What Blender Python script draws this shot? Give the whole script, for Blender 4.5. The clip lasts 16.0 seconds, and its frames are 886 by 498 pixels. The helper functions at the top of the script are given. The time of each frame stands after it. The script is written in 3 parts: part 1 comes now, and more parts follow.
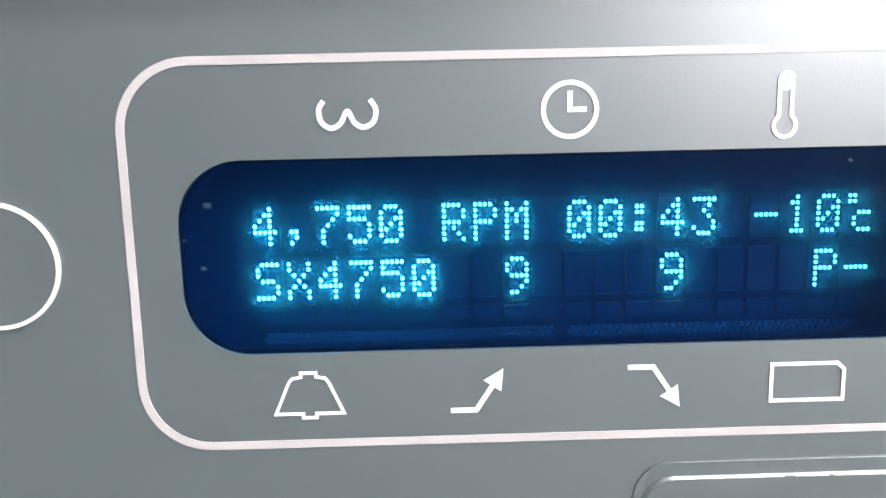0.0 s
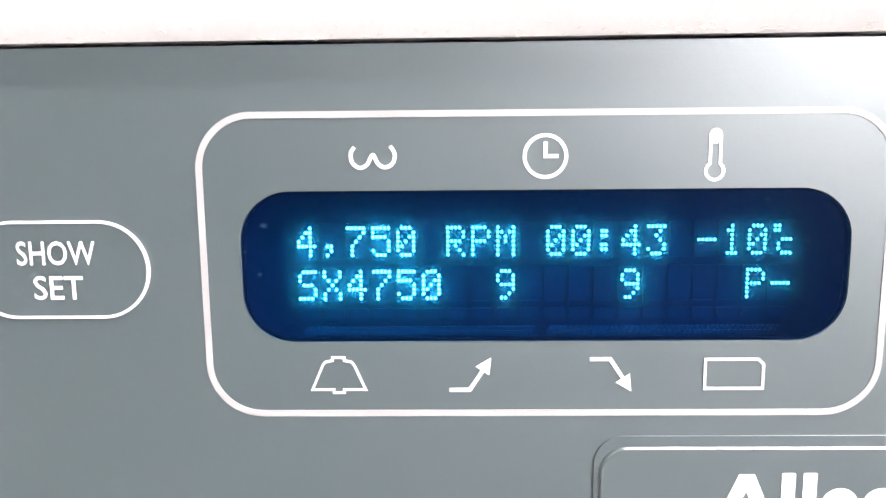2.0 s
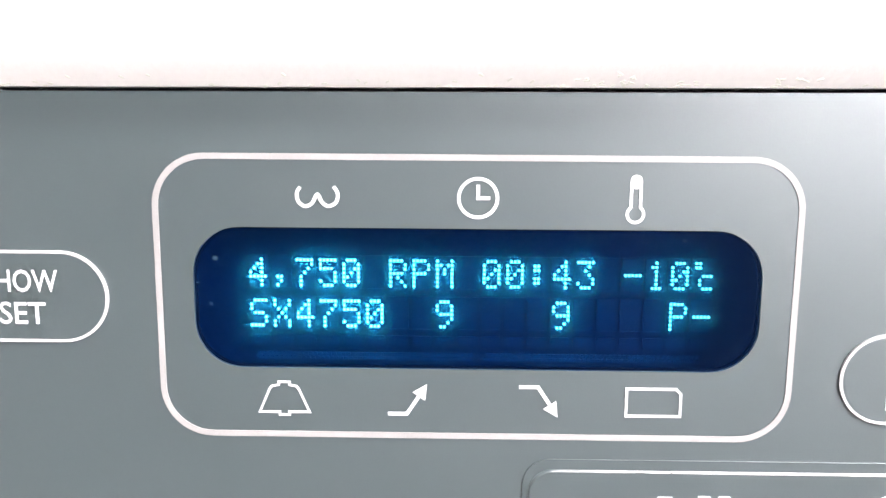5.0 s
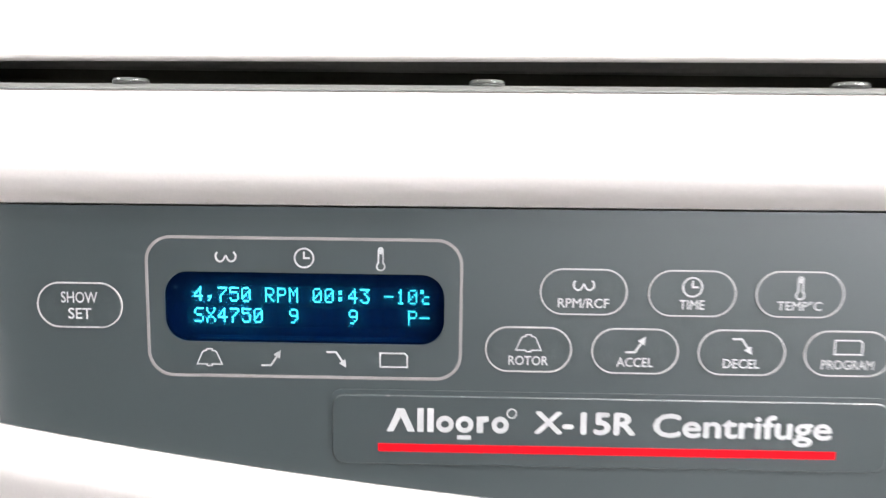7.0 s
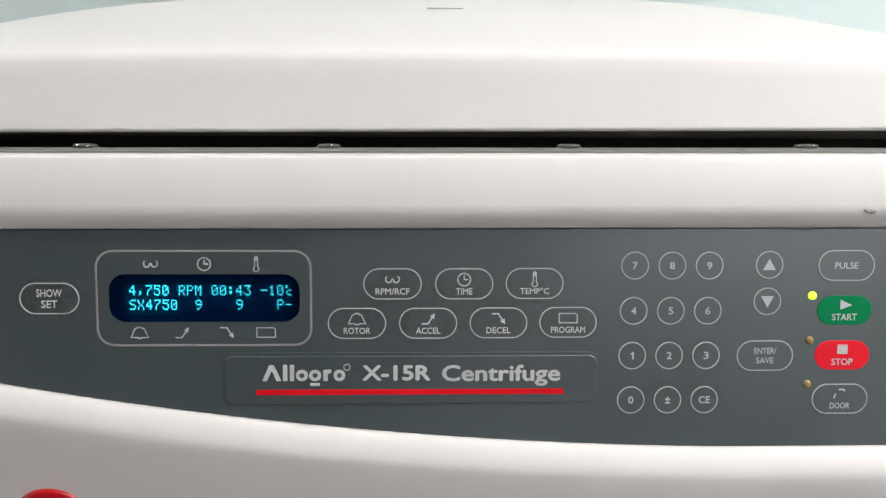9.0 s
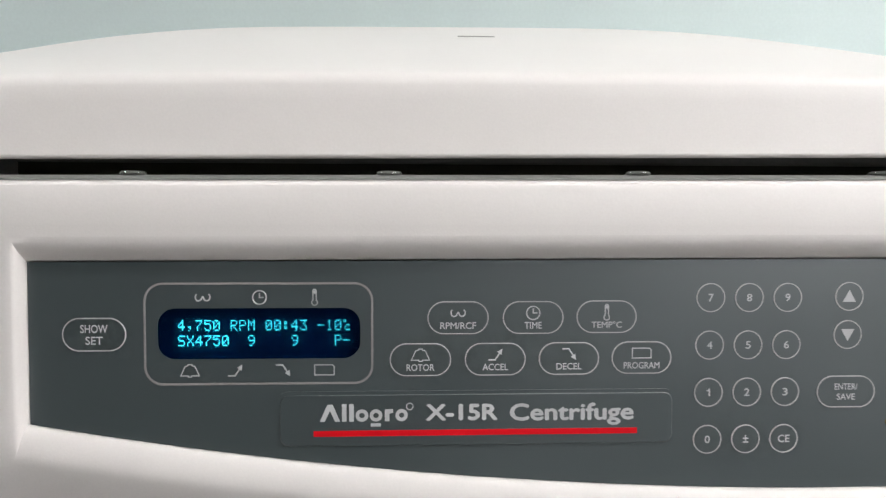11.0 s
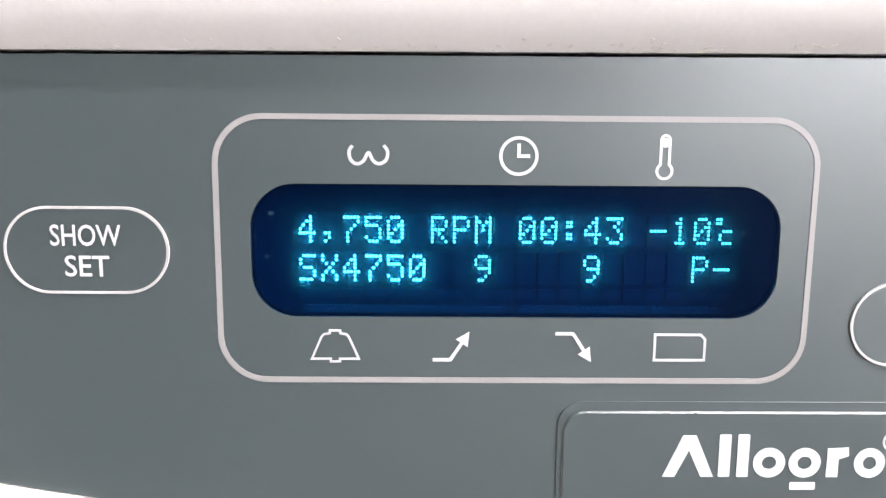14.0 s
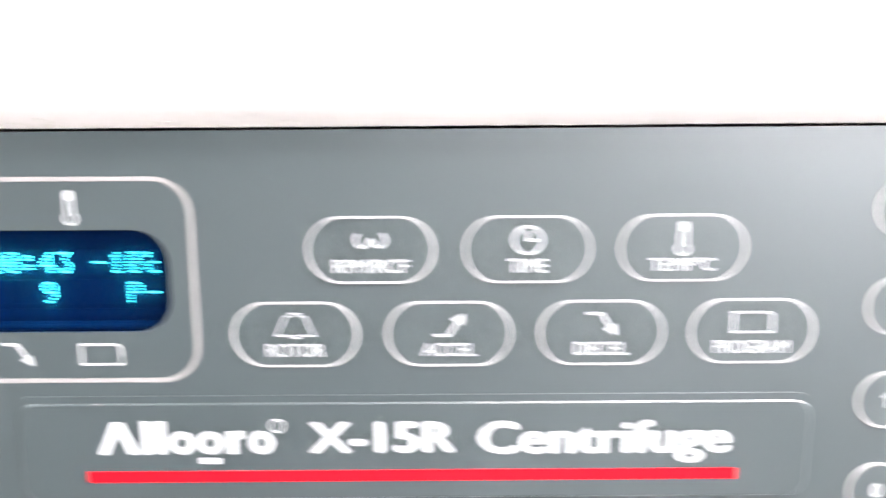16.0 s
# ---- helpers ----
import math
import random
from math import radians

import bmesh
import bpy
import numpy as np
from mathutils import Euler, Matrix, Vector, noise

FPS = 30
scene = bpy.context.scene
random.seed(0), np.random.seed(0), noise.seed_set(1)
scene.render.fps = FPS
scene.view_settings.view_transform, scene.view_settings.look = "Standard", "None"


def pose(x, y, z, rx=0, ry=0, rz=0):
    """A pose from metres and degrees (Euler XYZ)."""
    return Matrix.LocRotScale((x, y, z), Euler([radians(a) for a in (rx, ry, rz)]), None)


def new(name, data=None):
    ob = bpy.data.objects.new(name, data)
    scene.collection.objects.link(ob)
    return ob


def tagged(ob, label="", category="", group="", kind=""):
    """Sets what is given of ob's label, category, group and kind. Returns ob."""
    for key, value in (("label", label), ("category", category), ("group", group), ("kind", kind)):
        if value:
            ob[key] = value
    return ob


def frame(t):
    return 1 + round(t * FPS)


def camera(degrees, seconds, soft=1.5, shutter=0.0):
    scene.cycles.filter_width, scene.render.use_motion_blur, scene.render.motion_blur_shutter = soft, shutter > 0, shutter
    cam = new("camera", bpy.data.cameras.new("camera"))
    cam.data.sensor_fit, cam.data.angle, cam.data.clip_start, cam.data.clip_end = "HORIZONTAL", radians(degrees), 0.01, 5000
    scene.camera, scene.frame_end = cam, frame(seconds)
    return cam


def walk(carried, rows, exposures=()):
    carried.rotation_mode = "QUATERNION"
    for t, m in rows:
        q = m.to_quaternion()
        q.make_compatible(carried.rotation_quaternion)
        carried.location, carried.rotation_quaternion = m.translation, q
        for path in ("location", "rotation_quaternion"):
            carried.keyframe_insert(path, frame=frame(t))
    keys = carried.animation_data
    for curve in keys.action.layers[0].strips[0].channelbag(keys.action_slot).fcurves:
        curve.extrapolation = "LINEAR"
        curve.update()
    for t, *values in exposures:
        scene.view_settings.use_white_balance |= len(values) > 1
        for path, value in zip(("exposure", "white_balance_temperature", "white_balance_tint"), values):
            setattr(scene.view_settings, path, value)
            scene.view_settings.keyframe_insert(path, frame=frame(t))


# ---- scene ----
# The machine's front leans back by LEAN degrees. "Front" coordinates: u along the panel, v into the machine, w up the panel.
LEAN = 15.0
FRONT = pose(0, 0, 1.1, -LEAN) @ pose(0, 0, -1.1)

cam = camera(57.24, 16.0, soft=1.3, shutter=0.35)
# seconds, u, v, w, pitch, yaw, roll of the camera in front coordinates
PATH = [
    (0, -0.01591, -0.09355, 1.10043, -9.815, -0.855, -1.307),
    (0.5, -0.01764, -0.09947, 1.09711, -7.585, -1.355, -0.802),
    (1, -0.01426, -0.11278, 1.10216, -8.055, 0.458, -0.867),
    (1.5, -0.01316, -0.11952, 1.10453, -7.872, 0.694, -0.580),
    (2, -0.01257, -0.11965, 1.10593, -9.306, 1.073, -0.539),
    (2.5, -0.01263, -0.11856, 1.10495, -9.341, 0.875, -0.258),
    (3, -0.00771, -0.11995, 1.10926, -10.392, 1.244, -0.110),
    (5.5, -0.00022, -0.13362, 1.11407, -8.795, 0.851, 0.441),
    (6, 0.01480, -0.16367, 1.11966, -8.222, 1.202, 0.323),
    (6.5, 0.03873, -0.19899, 1.12369, -7.356, 2.084, 0.392),
    (7, 0.04977, -0.25732, 1.13707, -7.411, 1.077, 0.698),
    (7.5, 0.05907, -0.32678, 1.13254, -6.435, -2.759, 0.662),
    (8, 0.10313, -0.38790, 1.13598, -5.724, -2.526, 0.095),
    (10.5, 0.08180, -0.38760, 1.14326, -3.327, -1.205, 0.859),
    (11, 0.06377, -0.36895, 1.13901, -2.653, -3.015, 0.146),
    (11.5, 0.05967, -0.34686, 1.13863, -5.267, -1.602, 0.118),
    (12, 0.05058, -0.32573, 1.12870, -7.773, 0.622, 0.185),
    (12.5, 0.04055, -0.30391, 1.11214, -8.122, 0.755, 0.275),
    (13, 0.01761, -0.23595, 1.10773, -10.038, 3.365, 0.546),
    (13.5, -0.00606, -0.15203, 1.10619, -8.764, 1.873, 0.653),
    (14, -0.01417, -0.13727, 1.10674, -9.382, -0.762, 0.476),
    (14.5, -0.01618, -0.13250, 1.10904, -10.061, -1.792, 0.434),
    (15, -0.00919, -0.13373, 1.11007, -10.363, -1.726, 0.012),
    (15.5, 0.00544, -0.15024, 1.11933, -11.725, 0.191, 0.015),
    (15.8, 0.06066, -0.16768, 1.12687, -11.293, -0.403, -0.355),
    (16, 0.10466, -0.17559, 1.12374, -10.705, -0.471, -0.186),
]
# seconds, stops, kelvin, tint
EXPOSURES = [(0.0, 2.00, 6500, 16), (0.5, 2.00, 6500, 16), (1.0, 2.15, 6500, 16), (1.5, 2.25, 6500, 16), (2.0, 2.25, 6500, 16), (2.5, 2.15, 6500, 16),
             (3.0, 2.20, 6500, 16), (5.5, 2.16, 6500, 16), (6.0, 2.05, 6500, 16), (6.5, 1.66, 6500, 16), (7.0, 1.06, 6500, 14), (7.5, 0.58, 6500, 13),
             (8.0, 0.28, 6500, 12), (10.5, -0.12, 6500, 11), (11.0, -0.12, 6500, 11), (12.0, -0.14, 6500, 11), (12.5, 0.08, 6500, 11), (13.0, 0.29, 6500, 11),
             (13.5, 0.71, 6500, 13), (14.0, 1.50, 6500, 15), (14.5, 1.75, 6500, 16), (15.0, 1.90, 6500, 16), (15.5, 2.00, 6500, 16), (16.0, 2.10, 6500, 16)]
walk(cam, [(t, FRONT @ pose(u, v, w, 90 + pitch, 0, yaw) @ pose(0, 0, 0, 0, 0, roll)) for t, u, v, w, pitch, yaw, roll in PATH], EXPOSURES)

# ---- light ----
world = bpy.data.worlds.new("room_air")
scene.world = world
world.use_nodes = True
world.node_tree.nodes["Background"].inputs["Color"].default_value = (0.8, 0.9, 1.0, 1)
world.node_tree.nodes["Background"].inputs["Strength"].default_value = 0.05
LAMP = 17.0


# ---- materials ----
def material(name, colour, rough=0.5, metal=0.0, vary=0.06, grain=400.0, bump=0.0, blotch=9.0, coat=0.0, spec=0.5, coat_rough=0.03):
    """A painted or moulded surface with fine grain and broad, faint unevenness of colour and gloss."""
    m = bpy.data.materials.new(name)
    m.use_nodes = True
    nt = m.node_tree
    b = nt.nodes["Principled BSDF"]
    b.inputs["Roughness"].default_value, b.inputs["Metallic"].default_value = rough, metal
    b.inputs["Coat Weight"].default_value, b.inputs["Coat Roughness"].default_value = coat, coat_rough
    b.inputs["Specular IOR Level"].default_value = spec
    co = nt.nodes.new("ShaderNodeTexCoord")
    fine, broad = nt.nodes.new("ShaderNodeTexNoise"), nt.nodes.new("ShaderNodeTexNoise")
    fine.inputs["Scale"].default_value, broad.inputs["Scale"].default_value = grain, blotch
    fine.inputs["Detail"].default_value, broad.inputs["Detail"].default_value = 3.0, 4.0
    for n in (fine, broad):
        nt.links.new(co.outputs["Object"], n.inputs["Vector"])
    both = nt.nodes.new("ShaderNodeMath")
    both.operation = "ADD"
    nt.links.new(fine.outputs["Fac"], both.inputs[0])
    nt.links.new(broad.outputs["Fac"], both.inputs[1])
    ramp = nt.nodes.new("ShaderNodeMapRange")
    ramp.inputs["From Min"].default_value, ramp.inputs["From Max"].default_value = 0.6, 1.4
    ramp.inputs["To Min"].default_value, ramp.inputs["To Max"].default_value = 1 - vary, 1 + vary
    nt.links.new(both.outputs[0], ramp.inputs["Value"])
    tone = nt.nodes.new("ShaderNodeVectorMath")
    tone.operation = "SCALE"
    tone.inputs[0].default_value = colour
    nt.links.new(ramp.outputs["Result"], tone.inputs["Scale"])
    nt.links.new(tone.outputs["Vector"], b.inputs["Base Color"])
    gloss = nt.nodes.new("ShaderNodeMapRange")
    gloss.inputs["From Min"].default_value, gloss.inputs["From Max"].default_value = 0.3, 0.7
    gloss.inputs["To Min"].default_value, gloss.inputs["To Max"].default_value = max(0.02, rough - 0.06), rough + 0.06
    nt.links.new(broad.outputs["Fac"], gloss.inputs["Value"])
    nt.links.new(gloss.outputs["Result"], b.inputs["Roughness"])
    if bump:
        h = nt.nodes.new("ShaderNodeBump")
        h.inputs["Strength"].default_value, h.inputs["Distance"].default_value = bump, 0.0004
        nt.links.new(fine.outputs["Fac"], h.inputs["Height"])
        nt.links.new(h.outputs["Normal"], b.inputs["Normal"])
    return m


def glowing(name, colour, strength):
    m = bpy.data.materials.new(name)
    m.use_nodes = True
    b = m.node_tree.nodes["Principled BSDF"]
    b.inputs["Base Color"].default_value = (*[0.5 * c for c in colour], 1)
    b.inputs["Emission Color"].default_value = (*colour, 1)
    b.inputs["Emission Strength"].default_value = strength
    return m


def clear(name, colour, rough, ior=1.45):
    m = bpy.data.materials.new(name)
    m.use_nodes = True
    b = m.node_tree.nodes["Principled BSDF"]
    b.inputs["Base Color"].default_value = (*colour, 1)
    b.inputs["Transmission Weight"].default_value = 1.0
    b.inputs["Roughness"].default_value, b.inputs["IOR"].default_value = rough, ior
    return m


def hazed(name, colour, haze):
    """A thin pane: most light goes straight through, a trace is scattered by a blue dye and by an added coat that
    imitates the glow round the characters, and it shines a little.
    """
    m = bpy.data.materials.new(name)
    m.use_nodes = True
    nt = m.node_tree
    nt.nodes.remove(nt.nodes["Principled BSDF"])
    surface = nt.nodes.new("ShaderNodeBsdfTransparent")
    surface.inputs["Color"].default_value = (*colour, 1)
    soft, dye, shine = nt.nodes.new("ShaderNodeBsdfGlass"), nt.nodes.new("ShaderNodeBsdfDiffuse"), nt.nodes.new("ShaderNodeBsdfGlossy")
    soft.inputs["Color"].default_value = (*colour, 1)
    soft.inputs["Roughness"].default_value, soft.inputs["IOR"].default_value = 0.75, 1.24
    dye.inputs["Color"].default_value = (0.001, 0.085, 0.48, 1)
    shine.inputs["Color"].default_value, shine.inputs["Roughness"].default_value = (0.6, 0.8, 1.0, 1), 0.25
    for layer, share in ((soft, haze), (dye, 0.023), (shine, 0.006)):
        mix = nt.nodes.new("ShaderNodeMixShader")
        mix.inputs["Fac"].default_value = share
        nt.links.new(surface.outputs[0], mix.inputs[1])
        nt.links.new(layer.outputs[0], mix.inputs[2])
        surface = mix
    nt.links.new(surface.outputs[0], nt.nodes["Material Output"].inputs["Surface"])
    return m


def halo_veil(name, colour, share):
    """A made-up veil: nearly all light passes straight through, a little from behind is spread into a halo."""
    m = bpy.data.materials.new(name)
    m.use_nodes = True
    nt = m.node_tree
    nt.nodes.remove(nt.nodes["Principled BSDF"])
    clear_part, halo_part, mix = nt.nodes.new("ShaderNodeBsdfTransparent"), nt.nodes.new("ShaderNodeBsdfTranslucent"), nt.nodes.new("ShaderNodeMixShader")
    halo_part.inputs["Color"].default_value = (*colour, 1)
    mix.inputs["Fac"].default_value = share
    nt.links.new(clear_part.outputs[0], mix.inputs[1])
    nt.links.new(halo_part.outputs[0], mix.inputs[2])
    nt.links.new(mix.outputs[0], nt.nodes["Material Output"].inputs["Surface"])
    return m


SHELL = material("ivory_enamel", (0.80, 0.754, 0.726), 0.52, vary=0.03, grain=900, bump=0.08, blotch=6)
PANEL = material("grey_membrane", (0.0475, 0.0640, 0.0668), 0.38, vary=0.05, grain=2500, bump=0.05, blotch=14, spec=1.0, coat=1.0, coat_rough=0.36)
PLATE = material("grey_plate", (0.0468, 0.0632, 0.0660), 0.37, vary=0.05, grain=2500, bump=0.05, blotch=14, spec=1.0, coat=1.0, coat_rough=0.35)
INK = material("pale_grey_ink", (0.30, 0.284, 0.278), 0.5, vary=0.05, grain=3000, blotch=60)
KEY_INK = material("pale_key_ink", (0.49, 0.48, 0.475), 0.5, vary=0.05, grain=3000, blotch=60)
WHITE_INK = material("white_ink", (0.55, 0.555, 0.56), 0.5, vary=0.04, grain=3000, blotch=60)
RED_INK = material("red_ink", (0.72, 0.006, 0.014), 0.5, vary=0.05, grain=2500, blotch=40, spec=0.15)
GREEN = material("green_print", (0.001, 0.205, 0.070), 0.5, vary=0.05, grain=2500, blotch=40, spec=0.08)
RED = material("red_print", (0.80, 0.008, 0.022), 0.45, vary=0.05, grain=2500, blotch=40, spec=0.25)
# for the rim strip, the band's painted light and the lid corner's painted shade
DULL_GREY = material("dull_grey", (0.19, 0.193, 0.18), 0.75, vary=0.1, grain=700, bump=0.1)
RUBBER = material("black_gasket", (0.050, 0.050, 0.036), 0.8, vary=0.2, grain=900, bump=0.2)
BLACK = material("black_enamel", (0.008, 0.008, 0.009), 0.25, vary=0.1, grain=900)
CHROME = material("bright_chrome", (0.78, 0.78, 0.79), 0.18, metal=1.0, vary=0.03, grain=900)
SILVER = material("pale_silver", (0.56, 0.54, 0.52), 0.45, metal=0.25, vary=0.04, grain=900)
BADGE = material("red_enamel", (0.50, 0.006, 0.012), 0.2, vary=0.05, grain=900, coat=0.6)
NAVY = material("navy_filter", (0.0002, 0.0028, 0.017), 0.6, vary=0.12, grain=500, blotch=35, spec=0.0)
CELL = material("blue_phosphor", (0.0004, 0.0060, 0.026), 0.6, vary=0.15, grain=900, blotch=80, spec=0.0)
MESHED = material("blue_grid_wire", (0.0006, 0.016, 0.056), 0.6, vary=0.3, grain=1500, blotch=80, spec=0.0)
SPECK = material("blue_speck", (0.001, 0.022, 0.045), 0.6, vary=0.3, grain=3000)
VEIL = halo_veil("halo_sheet", (0.02, 0.60, 0.95), 0.13)
DARK = material("black_recess", (0.0006, 0.0012, 0.004), 0.8, vary=0.1, spec=0.0)
LIT = [glowing("lit_phosphor_" + n, (0.05, 0.80, 0.90), k) for n, k in (("full", 5.4), ("middle", 3.8), ("weak", 2.6))]
LED_ON = glowing("lit_led", (0.55, 1.0, 0.05), 1.6)
LED_OFF = material("amber_led", (0.33, 0.23, 0.08), 0.25, vary=0.1, grain=3000, coat=0.5)
GLASS = hazed("window_glass", (0.80, 0.92, 1.0), 0.07)
BUMPER = clear("clear_rubber", (0.74, 0.77, 0.73), 0.06, 1.6)
BUMPER.node_tree.nodes["Principled BSDF"].inputs["Transmission Weight"].default_value = 0.92
for key, value in (("Coat Weight", 1.0), ("Coat IOR", 2.0), ("Coat Roughness", 0.04)):
    BUMPER.node_tree.nodes["Principled BSDF"].inputs[key].default_value = value
CHIPPED = material("bare_metal_chip", (0.22, 0.20, 0.18), 0.5, metal=0.2, vary=0.3, grain=2500)
MARK = material("grey_mark", (0.42, 0.40, 0.37), 0.6, vary=0.1)
WALL = material("pale_aqua_wall", (0.72, 0.82, 0.81), 0.75, vary=0.04, grain=250, bump=0.2, blotch=3)
CEILING = material("ceiling_paint", (0.8, 0.8, 0.78), 0.9, vary=0.03, grain=120, bump=0.3)
BACK = material("warm_grey_wall", (0.32, 0.31, 0.30), 0.8, vary=0.05, grain=250, bump=0.2, blotch=3)
FLOOR = material("brown_vinyl", (0.060, 0.050, 0.045), 0.45, vary=0.12, grain=160, blotch=5)
TOP = material("bench_laminate", (0.55, 0.55, 0.53), 0.4, vary=0.06, grain=300)
METAL = material("painted_steel", (0.6, 0.6, 0.6), 0.4, vary=0.04)
TUBE = glowing("lamp_diffuser", (0.965, 0.985, 1.0), LAMP)
BATTEN = glowing("lamp_batten", (1.0, 0.975, 0.95), LAMP * 2.5)


# ---- building ----
SET = {}          # world pose of each thing or part built here
MM = 0.001


def place(ob, parent, m):
    SET[ob] = m
    ob.parent = parent
    ob.matrix_basis = (SET[parent].inverted() @ m) if parent else m


def mesh_of(name, bm, mat, smooth=False):
    me = bpy.data.meshes.new(name)
    bmesh.ops.recalc_face_normals(bm, faces=bm.faces)
    bm.to_mesh(me)
    bm.free()
    me.materials.append(mat)
    if smooth:
        for p in me.polygons:
            p.use_smooth = True
    return me


def part(name, bm, mat, parent, m=FRONT, label="", smooth=False):
    """Links a bmesh, or a mesh that others share, as one object under a thing or a part, at the world pose m."""
    me = bm if isinstance(bm, bpy.types.Mesh) else mesh_of(name, bm, mat, smooth)
    ob = new(name, me)
    place(ob, parent, m)
    return tagged(ob, label)


def at(u, w, v=0.0):
    return FRONT @ pose(u, v, w)


def prism(bm, pts, v0, v1):
    """A plate with the outline pts (u, w), its face at v1, its sides back to v0."""
    front = [bm.verts.new((u, v1, w)) for u, w in pts]
    back = [bm.verts.new((u, v0, w)) for u, w in pts]
    bm.faces.new(front)
    n = len(pts)
    for i in range(n):
        bm.faces.new((front[i], back[i], back[(i + 1) % n], front[(i + 1) % n]))
    return bm


def stroke(bm, pts, width, closed=False, v0=0.0, v1=-0.00012):
    """A printed line of that width along pts (u, w), mitred at its corners."""
    n, P = len(pts), [Vector(p) for p in pts]
    sides = []
    for i in range(n):
        a = P[i] - P[i - 1] if (i or closed) else P[1] - P[0]
        b = P[(i + 1) % n] - P[i] if (i < n - 1 or closed) else a
        a, b = a.normalized(), b.normalized()
        na, nb = Vector((-a.y, a.x)), Vector((-b.y, b.x))
        mid = (na + nb).normalized()
        mid *= width / 2 / max(0.45, mid.dot(na))
        sides.append((P[i] + mid, P[i] - mid))
    rows = [[bm.verts.new((p.x, v, p.y)) for p, v in ((l, v0), (l, v1), (r, v1), (r, v0))] for l, r in sides]
    for i in range(n if closed else n - 1):
        a, b = rows[i], rows[(i + 1) % n]
        for k in range(3):
            bm.faces.new((a[k], a[k + 1], b[k + 1], b[k]))
    return bm


def round_rect(u0, u1, w0, w1, r, n=10):
    out = []
    for cu, cw, a0 in ((u1 - r, w1 - r, 0), (u0 + r, w1 - r, 90), (u0 + r, w0 + r, 180), (u1 - r, w0 + r, 270)):
        out += [(cu + r * math.cos(radians(a0 + 90 * i / n)), cw + r * math.sin(radians(a0 + 90 * i / n))) for i in range(n + 1)]
    return [p for p, q in zip(out, out[1:] + out[:1]) if abs(p[0] - q[0]) + abs(p[1] - q[1]) > 1e-7]


def circle(r, n=40, cu=0.0, cw=0.0):
    return [(cu + r * math.cos(2 * math.pi * i / n), cw + r * math.sin(2 * math.pi * i / n)) for i in range(n)]


def smooth_line(pts, n=8):
    """A soft curve through pts."""
    P = [Vector(p) for p in (pts[0], *pts, pts[-1])]
    out = []
    for i in range(1, len(P) - 2):
        a, b, c, d = P[i - 1:i + 3]
        for k in range(n):
            t = k / n
            out.append(0.5 * (2 * b + (c - a) * t + (2 * a - 5 * b + 4 * c - d) * t * t + (3 * b - a - 3 * c + d) * t ** 3))
    return [tuple(p) for p in out + [P[-2]]]


def lettering(text, width, height, bold=0.0, thick=0.00012):
    """A mesh of the text, centred, fitted into width and height, lying on the panel; bold strokes are struck over, a hair apart."""
    cu = bpy.data.curves.new("lettering", "FONT")
    cu.body, cu.size, cu.resolution_u = text, 1.0, 3
    ob = new("lettering", cu)
    bpy.context.view_layer.update()
    plain = bpy.data.meshes.new_from_object(ob.evaluated_get(bpy.context.evaluated_depsgraph_get()))
    bpy.data.objects.remove(ob)
    bpy.data.curves.remove(cu)
    strikes = [(0, 0), (-bold, 0), (bold, 0), (0, -bold), (0, bold)] if bold else [(0, 0)]
    xs, ys = [v.co.x for v in plain.vertices], [v.co.y for v in plain.vertices]
    sx, sy = width / (max(xs) - min(xs) + 2 * bold), height / (max(ys) - min(ys) + 2 * bold)
    mx, my = (max(xs) + min(xs)) / 2, (max(ys) + min(ys)) / 2
    bm = bmesh.new()
    for k, (dx, dy) in enumerate(strikes):
        made = [bm.verts.new(((v.co.x - mx + dx) * sx, -thick - 4e-6 * k, (v.co.y - my + dy) * sy)) for v in plain.vertices]
        for p in plain.polygons:
            f = bm.faces.new([made[i] for i in p.vertices])
            f.normal_update()
            if f.normal.y > 0:
                f.normal_flip()
    bpy.data.meshes.remove(plain)
    me = bpy.data.meshes.new("lettering")
    bm.to_mesh(me)
    bm.free()
    return me


def inked(me, mat):
    me.materials.clear()
    me.materials.append(mat)
    return me


# ---- the room ----
def box(bm, x0, x1, y0, y1, z0, z1, bevel=0.0):
    made = bmesh.ops.create_cube(bm, size=1.0)["verts"]
    for v in made:
        v.co = ((x0 + x1) / 2 + v.co.x * (x1 - x0), (y0 + y1) / 2 + v.co.y * (y1 - y0), (z0 + z1) / 2 + v.co.z * (z1 - z0))
    if bevel:
        edges = list({e for v in made for e in v.link_edges})
        bmesh.ops.bevel(bm, geom=edges, offset=bevel, segments=3, affect="EDGES", profile=0.5)
    return bm


def slab(name, label, mat, *size):
    ob = new(name, mesh_of(name, box(bmesh.new(), *size), mat))
    return tagged(ob, label, name.split("_")[0], kind="structure")


# floor, ceiling and all walls but the north are unseen, toned for reflections
slab("floor", "unseen brown-grey floor, toned for reflections", FLOOR, -2.2, 2.4, -5.2, 0.74, -0.1, 0.0)
slab("ceiling", "white painted ceiling", CEILING, -2.2, 2.4, -5.2, 0.74, 2.6, 2.7)
slab("wall_north", "pale aqua painted wall behind the bench", WALL, -2.2, 2.4, 0.74, 0.86, 0.0, 2.6)
slab("wall_south", "unseen warm grey wall closing the room, toned for reflections", BACK, -2.2, 2.4, -5.32, -5.2, 0.0, 2.6)
slab("wall_west", "unseen warm grey wall closing the room, toned for reflections", BACK, -2.32, -2.2, -5.32, 0.86, 0.0, 2.6)
slab("wall_east", "unseen warm grey wall closing the room, toned for reflections", BACK, 2.4, 2.52, -5.32, 0.86, 0.0, 2.6)


